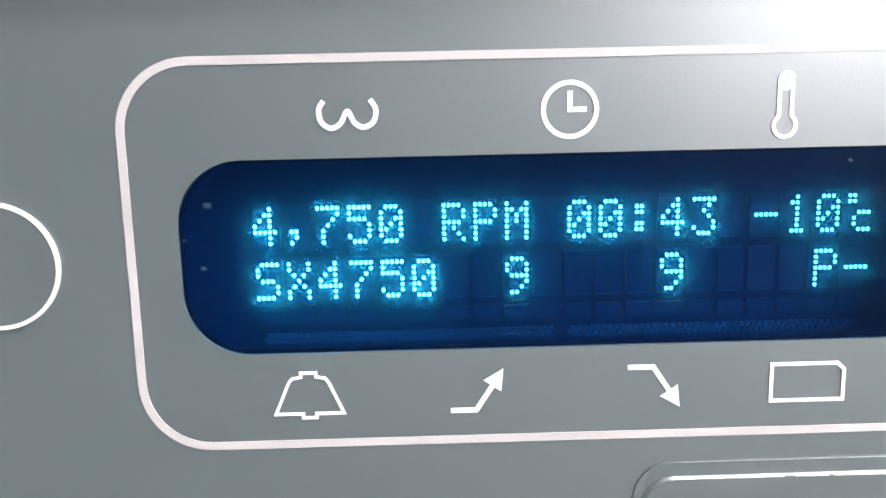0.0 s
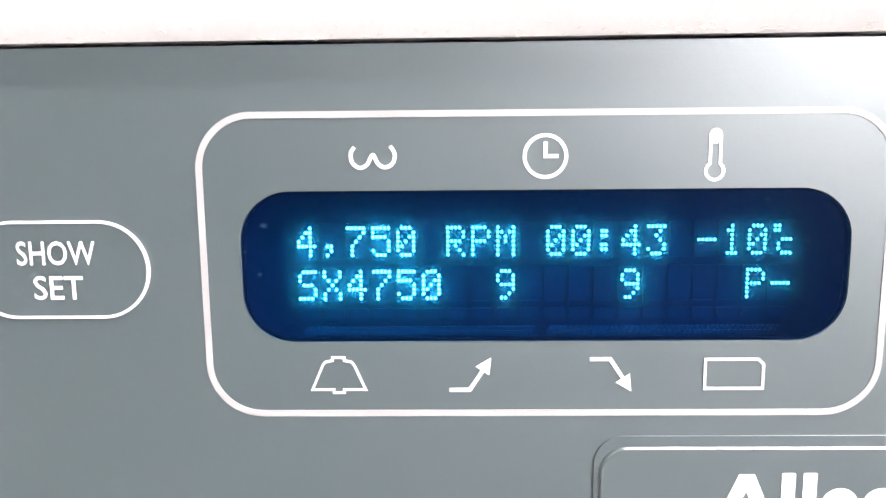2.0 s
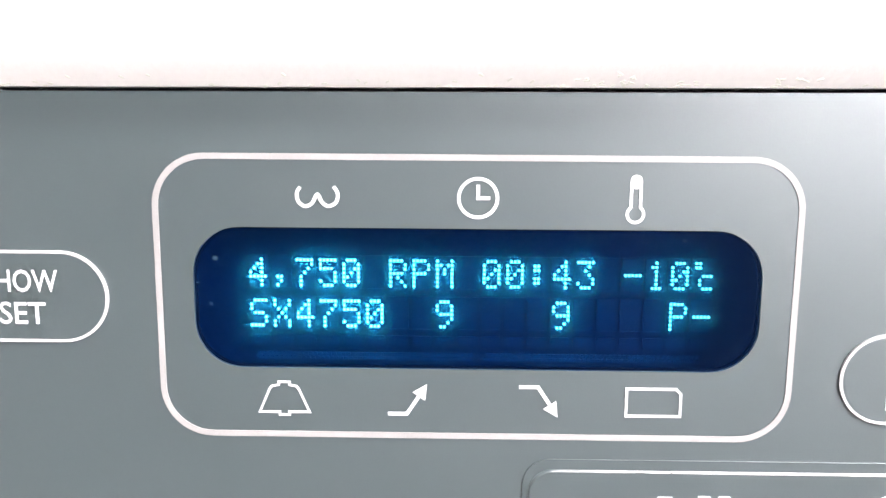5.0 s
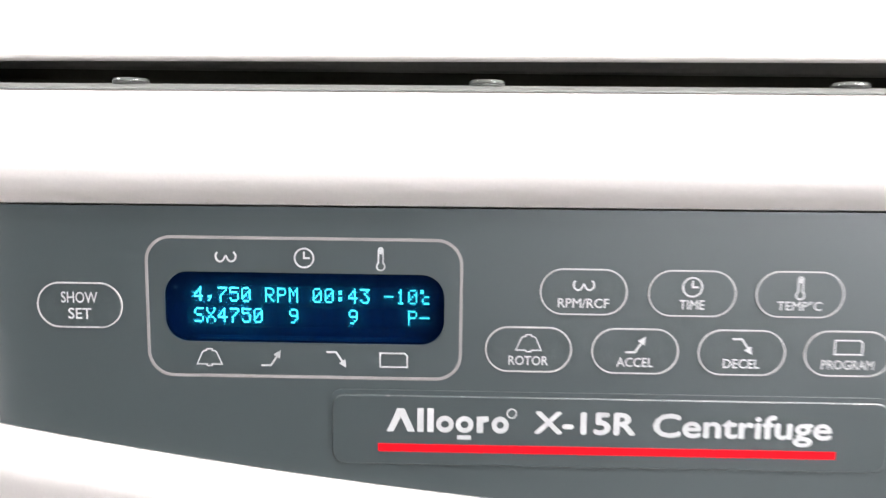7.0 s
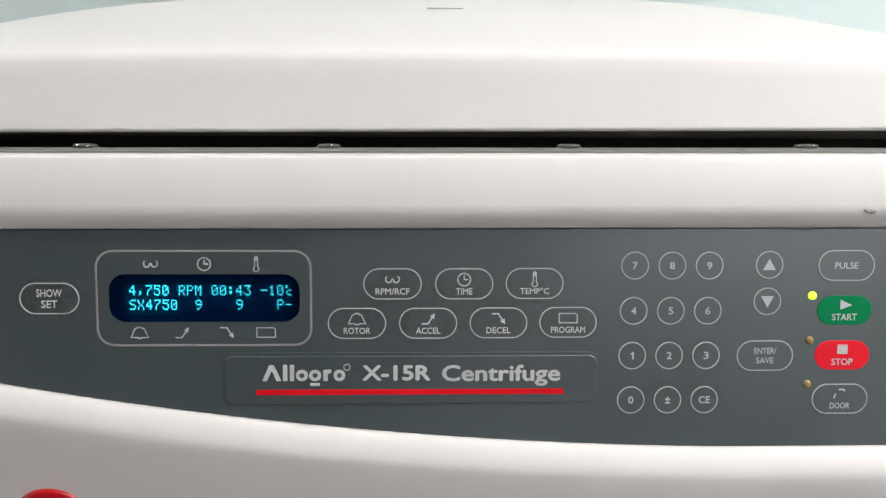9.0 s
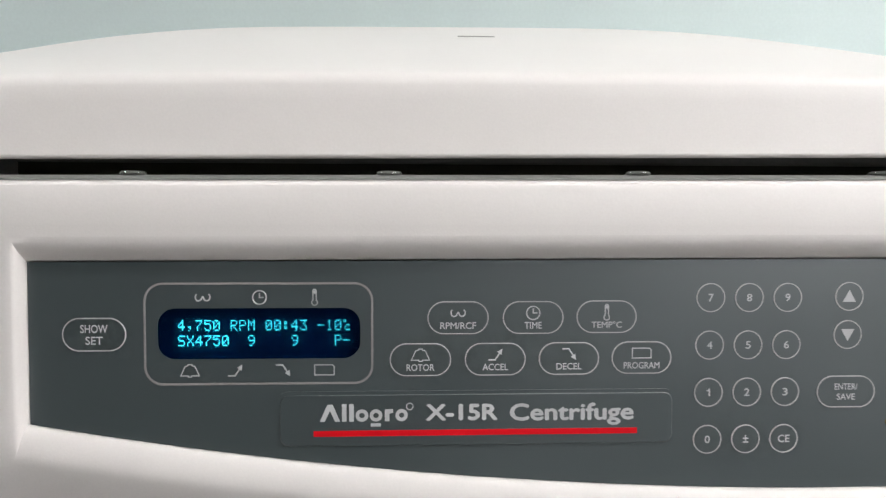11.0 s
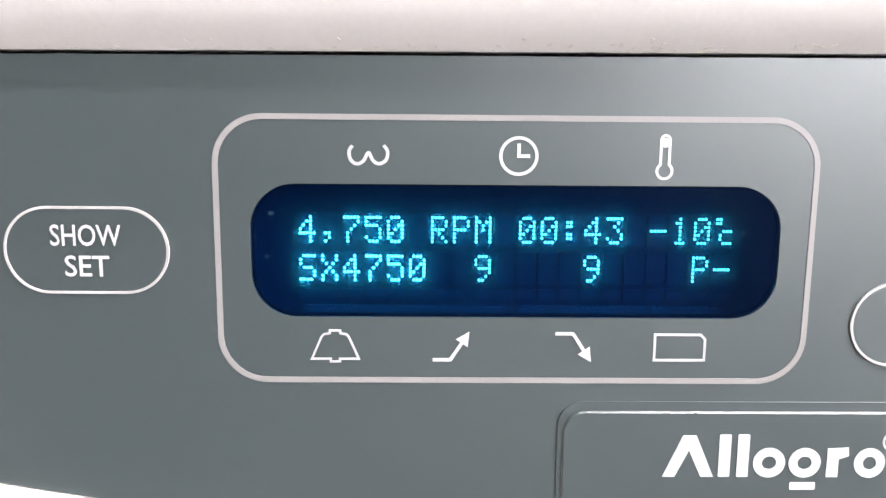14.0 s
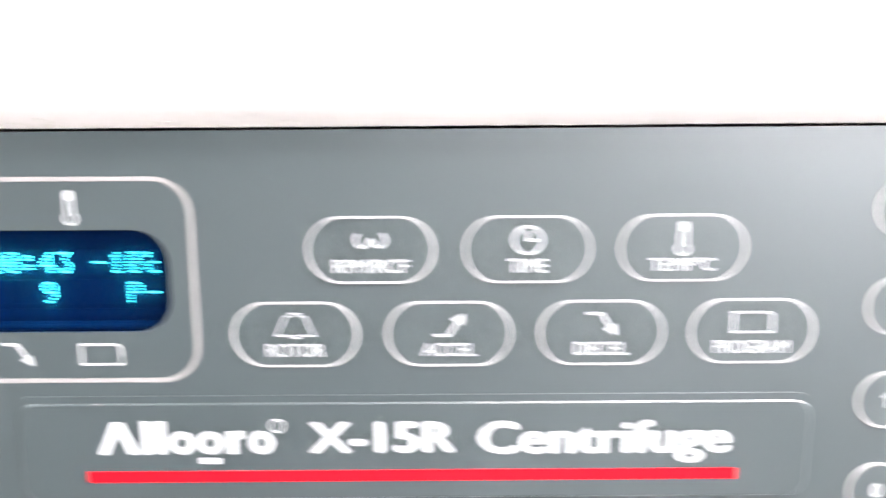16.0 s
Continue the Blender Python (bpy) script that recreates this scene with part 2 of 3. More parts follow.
def unseen_ceiling_light(x, y, wide, deep, glow=TUBE):
    base = new("unseen_ceiling_light")
    place(base, None, pose(x, y, 2.6))
    m = SET[base]
    bm = bmesh.new()
    for a in (-1, 1):
        box(bm, -wide / 2 - 0.03, wide / 2 + 0.03, a * (deep / 2 + 0.015) - 0.015, a * (deep / 2 + 0.015) + 0.015, -0.06, 0.0)
        box(bm, a * (wide / 2 + 0.015) - 0.015, a * (wide / 2 + 0.015) + 0.015, -deep / 2, deep / 2, -0.06, 0.0)
    part("frame", bm, METAL, base, m)
    part("diffuser", box(bmesh.new(), -wide / 2, wide / 2, -deep / 2, deep / 2, -0.045, -0.035), glow, base, m, "glowing white diffuser")
    return tagged(base, "unseen glowing white ceiling light panel, added for its light", "lamp", "ceiling lights")


# unseen overhead tube, set where it shades the panel under the upper lip
unseen_ceiling_light(1.0, -0.23, 1.3, 0.10, BATTEN)
# unseen lamp, added to brighten the wall behind
unseen_ceiling_light(-1.5, 0.38, 0.6, 0.5)
# unseen lamp, added for stronger light from the right
unseen_ceiling_light(1.75, -1.1, 1.2, 0.8)
# unseen lamps, added for the sheen on the panel
for y in (-2.3, -3.3):
    unseen_ceiling_light(1.75, y, 1.2, 0.45)


def lab_bench():
    base = new("lab_bench")
    place(base, None, pose(0.1, 0.4, 0))
    m = SET[base]
    part("worktop", box(bmesh.new(), -1.5, 1.5, -0.42, 0.335, 0.865, 0.9, 0.004), TOP, base, m)
    for x in (-1.4, 1.4):
        for y in (-0.36, 0.28):
            part("leg", box(bmesh.new(), x - 0.03, x + 0.03, y - 0.03, y + 0.03, 0.0, 0.865, 0.003), METAL, base, m)
    return tagged(base, "pale laminate laboratory bench under the centrifuge", "bench")


lab_bench()

# ---- the centrifuge ----
centrifuge = new("centrifuge")
place(centrifuge, None, pose(0.085, 0.3, 0.9))
tagged(centrifuge, "ivory benchtop laboratory centrifuge with grey control panel and closed lid", "centrifuge")

U0, U1 = -0.265, 0.47          # sides of the cabinet
PL, PR = -0.102, 0.343         # sides of the control panel
LID_TILT, RIM_TILT = 0.0075, 0.0042          # the lid closes a little lower at one side


def panel_top(u):
    return 1.1165 + 0.0035 * (u - PL)


def panel_foot(u):
    """The sweeping lower edge of the control panel."""
    s = min(1.0, max(0.0, (0.262 - u) / (0.262 - PL)))
    return 1.0088 + 0.0342 * (0.62 * s + 0.38 * s * s) * s ** 0.55


def opening(grow_top, grow_foot, grow_left, grow_right, n=48, side=10):
    """The outline of the panel's recess, grown on each side."""
    a, b = PL - grow_left, PR + grow_right
    top = [(a + (b - a) * i / n, panel_top(a + (b - a) * i / n) + grow_top) for i in range(n)]
    t1, f1 = panel_top(b) + grow_top, panel_foot(PR) - grow_foot
    right = [(b, t1 + (f1 - t1) * i / side) for i in range(side)]
    foot = [(b + (a - b) * i / n, panel_foot(min(PR, max(PL, b + (a - b) * i / n))) - grow_foot) for i in range(n)]
    f0, t0 = panel_foot(PL) - grow_foot, panel_top(a) + grow_top
    left = [(a, f0 + (t0 - f0) * i / side) for i in range(side)]
    return top + right + foot + left


FACE = -0.0068              # the plain front stands this far before the panel


def bend(u, w):
    """How far the lower front falls back from the panel's plane: below the lip it stands upright."""
    start = panel_foot(min(PR, max(PL, u))) - 0.0135
    return math.tan(radians(LEAN + 5)) * 0.0028 * math.log(1 + math.exp(min(60.0, (start - w) / 0.0028)))


def low_front(u, w):
    """A pose on the lower front, turned with its surface."""
    slope = math.degrees(math.atan((bend(u, w - 0.001) - bend(u, w + 0.001)) / 0.002))
    return FRONT @ pose(u, FACE + bend(u, w), w, slope)


def cabinet_front():
    """The moulded front: recess for the panel with rounded lips, plain face, and a rolled upper rim with a shelf for the lid."""
    bm = bmesh.new()
    rings = []
    lip = ((0.0000, 0.0000, 0.0000, 0.0035), (0.0002, 0.0002, 0.0002, -0.0004), (0.0016, 0.0010, 0.0008, -0.0018),
           (0.0034, 0.0032, 0.0014, -0.0035), (0.0052, 0.0062, 0.0020, -0.0049), (0.0070, 0.0095, 0.0027, -0.0059),
           (0.0088, 0.0120, 0.0034, -0.0065), (0.0110, 0.0140, 0.0042, FACE))
    for gt, gf, gs, v in lip:
        rings.append([bm.verts.new((u, v + bend(u, w), w)) for u, w in opening(gt, gf, gs, gs)])
    low, high = 0.897, 1.1335
    n, side = 48, 10
    a, b = U0 + 0.012, U1 - 0.012
    frame_pts = [(a + (b - a) * i / n, high) for i in range(n)] + [(b, high + (low - high) * i / side) for i in range(side)]
    frame_pts += [(b + (a - b) * i / n, low) for i in range(n)] + [(a, low + (high - low) * i / side) for i in range(side)]
    near = opening(*lip[-1][:2], lip[-1][2], lip[-1][2])
    for k in (0.015, 0.03, 0.045, 0.06, 0.08, 0.12, 0.2, 0.35, 0.55, 0.8, 1.0):
        mid = [(p[0] + (q[0] - p[0]) * k, p[1] + (q[1] - p[1]) * k) for p, q in zip(near, frame_pts)]
        rings.append([bm.verts.new((u, FACE + bend(u, w), w)) for u, w in mid])
    for p, q in zip(rings, rings[1:]):
        for i in range(len(p)):
            j = (i + 1) % len(p)
            bm.faces.new((p[i], p[j], q[j], q[i]))
    # rolled rim, from the face over to the shelf
    rim = ((high, FACE), (1.1480, -0.0058), (1.1505, -0.0047), (1.1516, -0.0028), (1.1523, 0.0002), (1.1533, 0.0055),
           (1.1543, 0.0110), (1.1551, 0.0165), (1.1555, 0.0220), (1.1560, 0.0600))
    top_row = rings[-1][:n] + [rings[-1][n]]
    last = top_row
    for w, v in rim[1:]:
        row = [bm.verts.new((p.co.x, v, w + RIM_TILT * (p.co.x + 0.03))) for p in top_row]
        for i in range(n):
            bm.faces.new((last[i], last[i + 1], row[i + 1], row[i]))
        last = row
    # rounded vertical corners and the sides
    for u, s, rows in ((b, 1, rings[-1][n:n + side + 1]), (a, -1, [rings[-1][0]] + rings[-1][:-side - 1:-1])):
        last = rows
        for k in range(1, 7):
            t = math.radians(15 * k)
            row = [bm.verts.new((u + s * 0.012 * math.sin(t), p.co.y + 0.012 * (1 - math.cos(t)), p.co.z)) for p in rows]
            for i in range(side):
                bm.faces.new((last[i], last[i + 1], row[i + 1], row[i]))
            last = row
        row = [bm.verts.new((p.co.x, 0.09, p.co.z)) for p in last]
        for i in range(side):
            bm.faces.new((last[i], last[i + 1], row[i + 1], row[i]))
    ob = part("front_shell", bm, SHELL, centrifuge, FRONT, "smooth ivory painted front with a recess", smooth=True)
    ob.data.set_sharp_from_angle(angle=radians(33))
    return ob


shell = cabinet_front()
part("cabinet", box(bmesh.new(), U0, U1, 0.05, 0.62, 0.903, 1.1365, 0.006), SHELL, centrifuge, pose(0, 0, 0), "ivory painted cabinet")


def lid():
    """A shallow, slightly domed lid whose front leans back with the panel; its rear corners are well rounded."""
    bm = bmesh.new()
    a, b, y0, y1 = U0 + 0.014, U1 - 0.018, 0.0, 0.56

    def plan(inset, front):
        pts = []
        for i in range(41):
            pts.append((a + inset + (b - a - 2 * inset) * i / 40, front))
        r = 0.16
        for k in range(1, 15):
            t = radians(90 * k / 15)
            pts.append((b - inset - r * (1 - math.cos(t)), y1 - inset - r + r * math.sin(t)))
        for i in range(21):
            pts.append((b - inset - r + (a - b + 2 * inset + 2 * r) * i / 20, y1 - inset))
        for k in range(1, 15):
            t = radians(90 - 90 * k / 15)
            pts.append((a + inset + r * (1 - math.cos(t)), y1 - inset - r + r * math.sin(t)))
        return pts

    rings = []
    for inset, front, z in ((0.004, 0.046, 1.166), (0.002, 0.034, 1.1590), (0.0, 0.0315, 1.1586), (0.0, 0.0300, 1.1600), (0.0, 0.0304, 1.1612), (0.0002, 0.0322, 1.1664), (0.0004, 0.0340, 1.1715),
                            (0.002, 0.0384, 1.1850), (0.004, 0.0410, 1.1920), (0.007, 0.0432, 1.1949), (0.012, 0.0475, 1.1966), (0.02, 0.0560, 1.1973),
                            (0.04, 0.08, 1.1977), (0.08, 0.14, 1.1979), (0.14, 0.22, 1.1980)):
        rings.append([bm.verts.new((x, y, z + LID_TILT * (x - 0.19) - 0.012 * ((x - 0.11) / 0.36) ** 4 * min(1.0, max(0.0, (z - 1.165) / 0.03)))) for x, y in plan(inset, front)])
    for p, q in zip(rings, rings[1:]):
        for i in range(len(p)):
            j = (i + 1) % len(p)
            bm.faces.new((p[i], p[j], q[j], q[i]))
    bm.faces.new(rings[-1])
    bm.faces.new(rings[0])
    return part("lid", bm, SHELL, centrifuge, pose(0, 0, 0), "closed ivory lid with rounded edges", smooth=True)


lid_part = lid()
# added lighter band: light on the gasket's lower part, put into colour
part("gasket_light_band", box(bmesh.new(), U0 + 0.034, U1 - 0.034, 0.072, 0.088, 1.146, 1.1555, 0.003), DULL_GREY, centrifuge, pose(0, 0, 0), "grey band for the light on the gasket's lower part")
part("lid_gasket", box(bmesh.new(), U0 + 0.03, U1 - 0.03, 0.085, 0.54, 1.136, 1.172, 0.004), RUBBER, centrifuge, pose(0, 0, 0), "black rubber gasket under the lid")
# the lid's turned-in corner; its shade is painted in as dull grey
bm = bmesh.new()
section = [(0.0162, 1.1650), (0.0180, 1.1634), (0.0205, 1.1614), (0.0235, 1.1598), (0.0270, 1.1588), (0.0600, 1.1588), (0.0600, 1.1700), (0.0200, 1.1700)]
ends = [[bm.verts.new((u, v, w + LID_TILT * (u - 0.19))) for v, w in section] for u in (-0.2500, -0.1320)]
for i in range(len(section)):
    j = (i + 1) % len(section)
    bm.faces.new((ends[0][i], ends[0][j], ends[1][j], ends[1][i]))
for e in ends:
    bm.faces.new(e)
part("lid_skirt", bm, DULL_GREY, centrifuge, FRONT, "turned-in corner of the lid, its shade painted grey")
bm = bmesh.new()
prism(bm, round_rect(-0.015, 0.015, -0.0025, 0.0025, 0.002), 0.0, -0.0006)
part("lid_mark", bm, MARK, lid_part, pose(0.125, 0.33, 1.1982) @ pose(0, 0, 0, -90), "small grey oval plug")


# a grey strip laid along the rim
bm = bmesh.new()
strip = [(1.15285, 0.0012), (1.1536, 0.0015), (1.1547, 0.0075), (1.1557, 0.0150), (1.1561, 0.0230), (1.1555, 0.0235)]
rows = [[bm.verts.new((u, v, w + RIM_TILT * (u + 0.03))) for w, v in strip] for u in (U0 + 0.013, U1 - 0.013)]
for i in range(len(strip) - 1):
    bm.faces.new((rows[0][i], rows[0][i + 1], rows[1][i + 1], rows[1][i]))
part("rim_strip", bm, DULL_GREY, centrifuge, FRONT, "grey strip along the rim")


def bumper(u):
    """A clear stick-on rubber foot on which the lid closes."""
    bm = bmesh.new()
    prof = ((0.0054, 0.0), (0.0062, 0.0010), (0.0067, 0.0019), (0.0067, 0.0024), (0.0062, 0.0030), (0.0050, 0.0033), (0.0034, 0.0030), (0.0, 0.0028))
    rows = [[bm.verts.new((0.9 * r * math.cos(2 * math.pi * i / 32), 0.9 * r * math.sin(2 * math.pi * i / 32), h)) for i in range(32)] for r, h in prof[:-1]]
    tip, foot = bm.verts.new((0, 0, prof[-1][1])), bm.verts.new((0, 0, 0))
    for p, q in zip(rows, rows[1:]):
        for i in range(32):
            bm.faces.new((p[i], p[(i + 1) % 32], q[(i + 1) % 32], q[i]))
    for i in range(32):
        bm.faces.new((rows[-1][i], rows[-1][(i + 1) % 32], tip))
        bm.faces.new((rows[0][(i + 1) % 32], rows[0][i], foot))
    part("bumper", bm, BUMPER, centrifuge, at(u, 1.1543 + RIM_TILT * (u + 0.03), 0.0160), "clear rubber bumper", smooth=True)


for u in (-0.182, -0.0600, 0.0585, 0.1775, 0.2975):
    bumper(u)

# the control panel, a grey membrane with a window cut into it
WIN = round_rect(-0.0452, 0.0456, 1.0720, 1.0951, 0.0076)


def control_panel():
    bm = bmesh.new()
    outer = opening(-0.0005, -0.0002, -0.0003, -0.0003)
    loops = []
    for pts in (outer, WIN):
        vs = [bm.verts.new((u, 0.0, w)) for u, w in pts]
        loops.append([bm.edges.new((vs[i], vs[(i + 1) % len(vs)])) for i in range(len(vs))])
    bmesh.ops.triangle_fill(bm, use_beauty=True, use_dissolve=False, edges=loops[0] + loops[1])
    faces = bm.faces[:]
    out = bmesh.ops.extrude_face_region(bm, geom=faces)
    for g in out["geom"]:
        if isinstance(g, bmesh.types.BMVert):
            g.co.y += 0.0012
    return part("control_panel", bm, PANEL, centrifuge, FRONT, "matt grey membrane control panel")


panel = control_panel()

GLYPHS = {
    "0": "01110 10001 10011 10101 11001 10001 01110", "1": "00100 01100 00100 00100 00100 00100 01110", "3": "11111 00010 00100 00010 00001 10001 01110",
    "4": "00010 00110 01010 10010 11111 00010 00010", "5": "11111 10000 11110 00001 00001 10001 01110", "7": "11111 00001 00010 00100 01000 01000 01000",
    "9": "01110 10001 10001 01111 00001 00010 01100", ",": "00000 00000 00000 00000 01100 00100 01000", ":": "00000 01100 01100 00000 01100 01100 00000",
    "-": "00000 00000 00000 11111 00000 00000 00000", "R": "11110 10001 10001 11110 10100 10010 10001", "P": "11110 10001 10001 11110 10000 10000 10000",
    "M": "10001 11011 10101 10101 10001 10001 10001", "S": "01111 10000 10000 01110 00001 00001 11110", "X": "10001 10001 01010 00100 01010 10001 10001",
    "c": "11000 11000 00000 00111 01000 01000 00111",
}


def display():
    """The fluorescent display: a deep blue box behind a pane, unlit cells and glowing dot characters."""
    bm = bmesh.new()
    hollow = round_rect(-0.0490, 0.0495, 1.0680, 1.0990, 0.004)
    rows = [[bm.verts.new((u, v, w)) for u, w in hollow] for v in (0.0013, 0.0098)]
    n = len(hollow)
    for i in range(n):
        bm.faces.new((rows[0][i], rows[0][(i + 1) % n], rows[1][(i + 1) % n], rows[1][i]))
    bm.faces.new(rows[1])
    body = part("display", bm, NAVY, centrifuge, FRONT, "lit blue fluorescent text display")
    pane = part("pane", prism(bmesh.new(), [(u * 0.9985, 1.08355 + (w - 1.08355) * 0.9985) for u, w in WIN], 0.0004, 0.0001), GLASS, body, FRONT, "clear window pane")
    pane.visible_shadow = False
    # added black ring, painting the window's cut edge as if in shade
    part("window_shade_ring", stroke(bmesh.new(), [(u * 0.9965, 1.08355 + (w - 1.08355) * 0.9880) for u, w in WIN], 0.0003, True, 0.0013, 0.0005), DARK, body, FRONT, "added black ring that darkens the window's cut edge")
    pitch, wide, tall = 0.003985, 0.0031, 0.0051
    left, depth = -0.0384, 0.0085
    cell = mesh_of("cell", prism(bmesh.new(), round_rect(-wide * 0.56, wide * 0.56, -tall * 0.56, tall * 0.56, 0.0003, 2), 0.0, -0.0002), CELL)
    foot = mesh_of("cell_foot", prism(bmesh.new(), round_rect(-wide * 0.54, wide * 0.54, -0.0009, 0.0009, 0.0004, 3), 0.0, -0.0002), CELL)
    edge = mesh_of("cell_edge", prism(bmesh.new(), round_rect(-wide * 0.48, wide * 0.48, -0.00007, 0.00007, 0.00005, 1), 0.0, -0.0001), MESHED)
    made = {}
    for line, base in (("4,750 RPM 00:43 -10c", 1.0862), ("SX4750  9    9    P-", 1.0791)):
        for i, ch in enumerate(line):
            cu = left + wide / 2 + i * pitch
            part("cell", cell, CELL, body, at(cu, base, depth + 0.0010))
            part("cell_edge", edge, MESHED, body, at(cu, base - tall * 0.57, depth + 0.0008))
            if ch == " ":
                continue
            lit = LIT[0 if i < 6 else 1 if i < 16 else 2]
            if (ch, lit) not in made:
                bm = bmesh.new()
                for r, row in enumerate(GLYPHS[ch].split()):
                    for c, on in enumerate(row):
                        if on == "1":
                            x, z = -wide / 2 + (c + 0.5) * wide / 5, tall / 2 - (r + 0.5) * tall / 7
                            prism(bm, round_rect(x - 0.00018, x + 0.00018, z - 0.00021, z + 0.00021, 0.00008, 1), 0.0, -0.0001)
                made[ch, lit] = mesh_of("character", bm, lit)
            part("character", made[ch, lit], lit, body, at(cu, base, depth), "glowing cyan dot character")
    for i in range(20):
        part("cell_foot", foot, CELL, body, at(left + wide / 2 + i * pitch, 1.0741, depth + 0.0010))
    bm = bmesh.new()
    for half in (-0.0379, 0.0018):
        for r in range(2):
            for i in range(46):
                x = half + (i + 0.5 * r) * 0.00082
                prism(bm, round_rect(x, x + 0.0006, 1.0706 + r * 0.00075, 1.0706 + r * 0.00075 + 0.0006, 0.0001, 1), depth + 0.0011, depth + 0.0008)
    tagged(part("grid_strip", bm, MESHED, body, FRONT, "fine blue dotted contact strip"), kind="stuff")
    # added veil, there only to make the halo round the characters
    veil = part("halo_sheet", prism(bmesh.new(), round_rect(-0.0480, 0.0485, 1.0690, 1.0980, 0.0006, 3), depth + 0.0002, depth - 0.0012), VEIL, body, FRONT, "added veil that spreads a halo round the characters")
    veil.visible_shadow = False
    for u, w, size in ((-0.0416, 1.0900, 0.00045), (-0.0425, 1.0826, 0.0003), (-0.0445, 1.0860, 0.00022), (0.0330, 1.0935, 0.0002), (0.0392, 1.0872, 0.0002), (-0.0170, 1.0822, 0.00018)):
        part("speck", prism(bmesh.new(), round_rect(-size, size, -size * 0.7, size * 0.7, size * 0.4, 3), 0.0, -0.00008), SPECK, body, at(u, w, 0.0001), "pale blue speck on the pane")
    return body


display()
part("display_border", stroke(bmesh.new(), round_rect(-0.0508, 0.0510, 1.0607, 1.1063, 0.0080, 12), 0.00098, True), INK, centrifuge, FRONT, "pale printed border line round the display")


# printed symbols
def sym_speed(bm):
    pts = [(-3.1, 1.7), (-3.75, 0.6), (-3.5, -1.0), (-2.3, -1.85), (-1.0, -1.3), (0.0, 0.3), (0.9, -1.2), (2.1, -1.8), (3.4, -1.1), (3.75, 0.5), (3.0, 1.8)]
    return stroke(bm, smooth_line([(a * MM * 0.86, b * MM * 0.86 + 0.0001) for a, b in pts]), 0.00057)


def sym_clock(bm):
    stroke(bm, circle(0.00305), 0.00055, True)
    return stroke(bm, [(0, 0.0021), (0, 0), (0.0019, 0)], 0.0006)


def sym_thermometer(bm):
    pts = [(0.00072 * math.cos(a), 0.0029 + 0.00072 * math.sin(a)) for a in [math.pi * i / 8 for i in range(9)]]
    bulb = [(0.0013 * math.cos(a), -0.00235 + 0.0013 * math.sin(a)) for a in [radians(125 + 290 * i / 14) for i in range(15)]]
    stroke(bm, pts + bulb, 0.00048, True)
    return prism(bm, round_rect(-0.00045, 0.00045, 0.0016, 0.0032, 0.0003, 3), 0.0, -0.0001)


def sym_rotor(bm):
    pts = [(-4.1, -2.3), (-0.8, -2.3), (-0.8, -2.8), (0.8, -2.8), (0.8, -2.3), (4.1, -2.3), (2.4, 1.6), (2.0, 2.1), (0.9, 2.3), (0.9, 2.8), (-0.9, 2.8), (-0.9, 2.3), (-2.0, 2.1), (-2.4, 1.6)]
    return stroke(bm, [(a * MM, b * MM) for a, b in pts], 0.00038, True)


def sym_rise(bm, flip=1):
    stroke(bm, [(-0.0032, -0.0024 * flip), (-0.0001, -0.0024 * flip), (0.0020, 0.0008 * flip)], 0.0006)
    tip = [(0.0032, 0.0027), (0.0029, -0.0001), (0.0008, 0.0013)]
    return prism(bm, [(a, b * flip) for a, b in tip], 0.0, -0.00012)


def sym_fall(bm):
    return sym_rise(bm, -1)


def sym_card(bm):
    pts = [(-4.4, -2.3), (4.4, -2.3), (4.4, 1.5), (3.6, 2.3), (-4.4, 2.3)]
    return stroke(bm, [(a * MM, b * MM) for a, b in pts], 0.00045, True)


SYMBOLS = {}
for name, draw in (("speed", sym_speed), ("clock", sym_clock), ("thermometer", sym_thermometer), ("rotor", sym_rotor), ("rise", sym_rise), ("fall", sym_fall), ("card", sym_card)):
    SYMBOLS[name] = mesh_of(name + "_symbol", draw(bmesh.new()), WHITE_INK)

for name, u, w in (("speed", -0.025, 1.1), ("clock", 0.0003, 1.1), ("thermometer", 0.025, 1.1), ("rotor", -0.0310, 1.0668), ("rise", -0.0108, 1.0668), ("fall", 0.0106, 1.0668), ("card", 0.0293, 1.0668)):
    part(name + "_symbol", SYMBOLS[name], WHITE_INK, centrifuge, at(u, w, -0.00002), "pale printed symbol")


# buttons
def pad_mesh(name, outline, mat, rise=0.00028):
    """A key's slightly embossed pad."""
    bm = bmesh.new()
    cu, cw = sum(p[0] for p in outline) / len(outline), sum(p[1] for p in outline) / len(outline)
    rows = [[bm.verts.new((cu + (u - cu) * s, v, cw + (w - cw) * s)) for u, w in outline] for s, v in ((1.0, 0.0), (1.0, -0.00003), (0.985, -rise * 0.8), (0.95, -rise))]
    n = len(outline)
    for p, q in zip(rows, rows[1:]):
        for i in range(n):
            bm.faces.new((p[i], p[(i + 1) % n], q[(i + 1) % n], q[i]))
    bm.faces.new(rows[-1])
    return mesh_of(name, bm, mat)


OVAL = round_rect(-0.0138, 0.0138, -0.0073, 0.0073, 0.0073, 12)
ROUND = circle(0.00655, 48)
OVAL_PAD, ROUND_PAD = pad_mesh("oval_button", OVAL, PANEL), pad_mesh("round_button", ROUND, PANEL)
GREEN_PAD, RED_PAD = pad_mesh("green_button", OVAL, GREEN), pad_mesh("red_button", OVAL, RED)
OVAL_LINE = mesh_of("outline", stroke(bmesh.new(), OVAL, 0.00045, True, 0.0, -0.0004), KEY_INK)
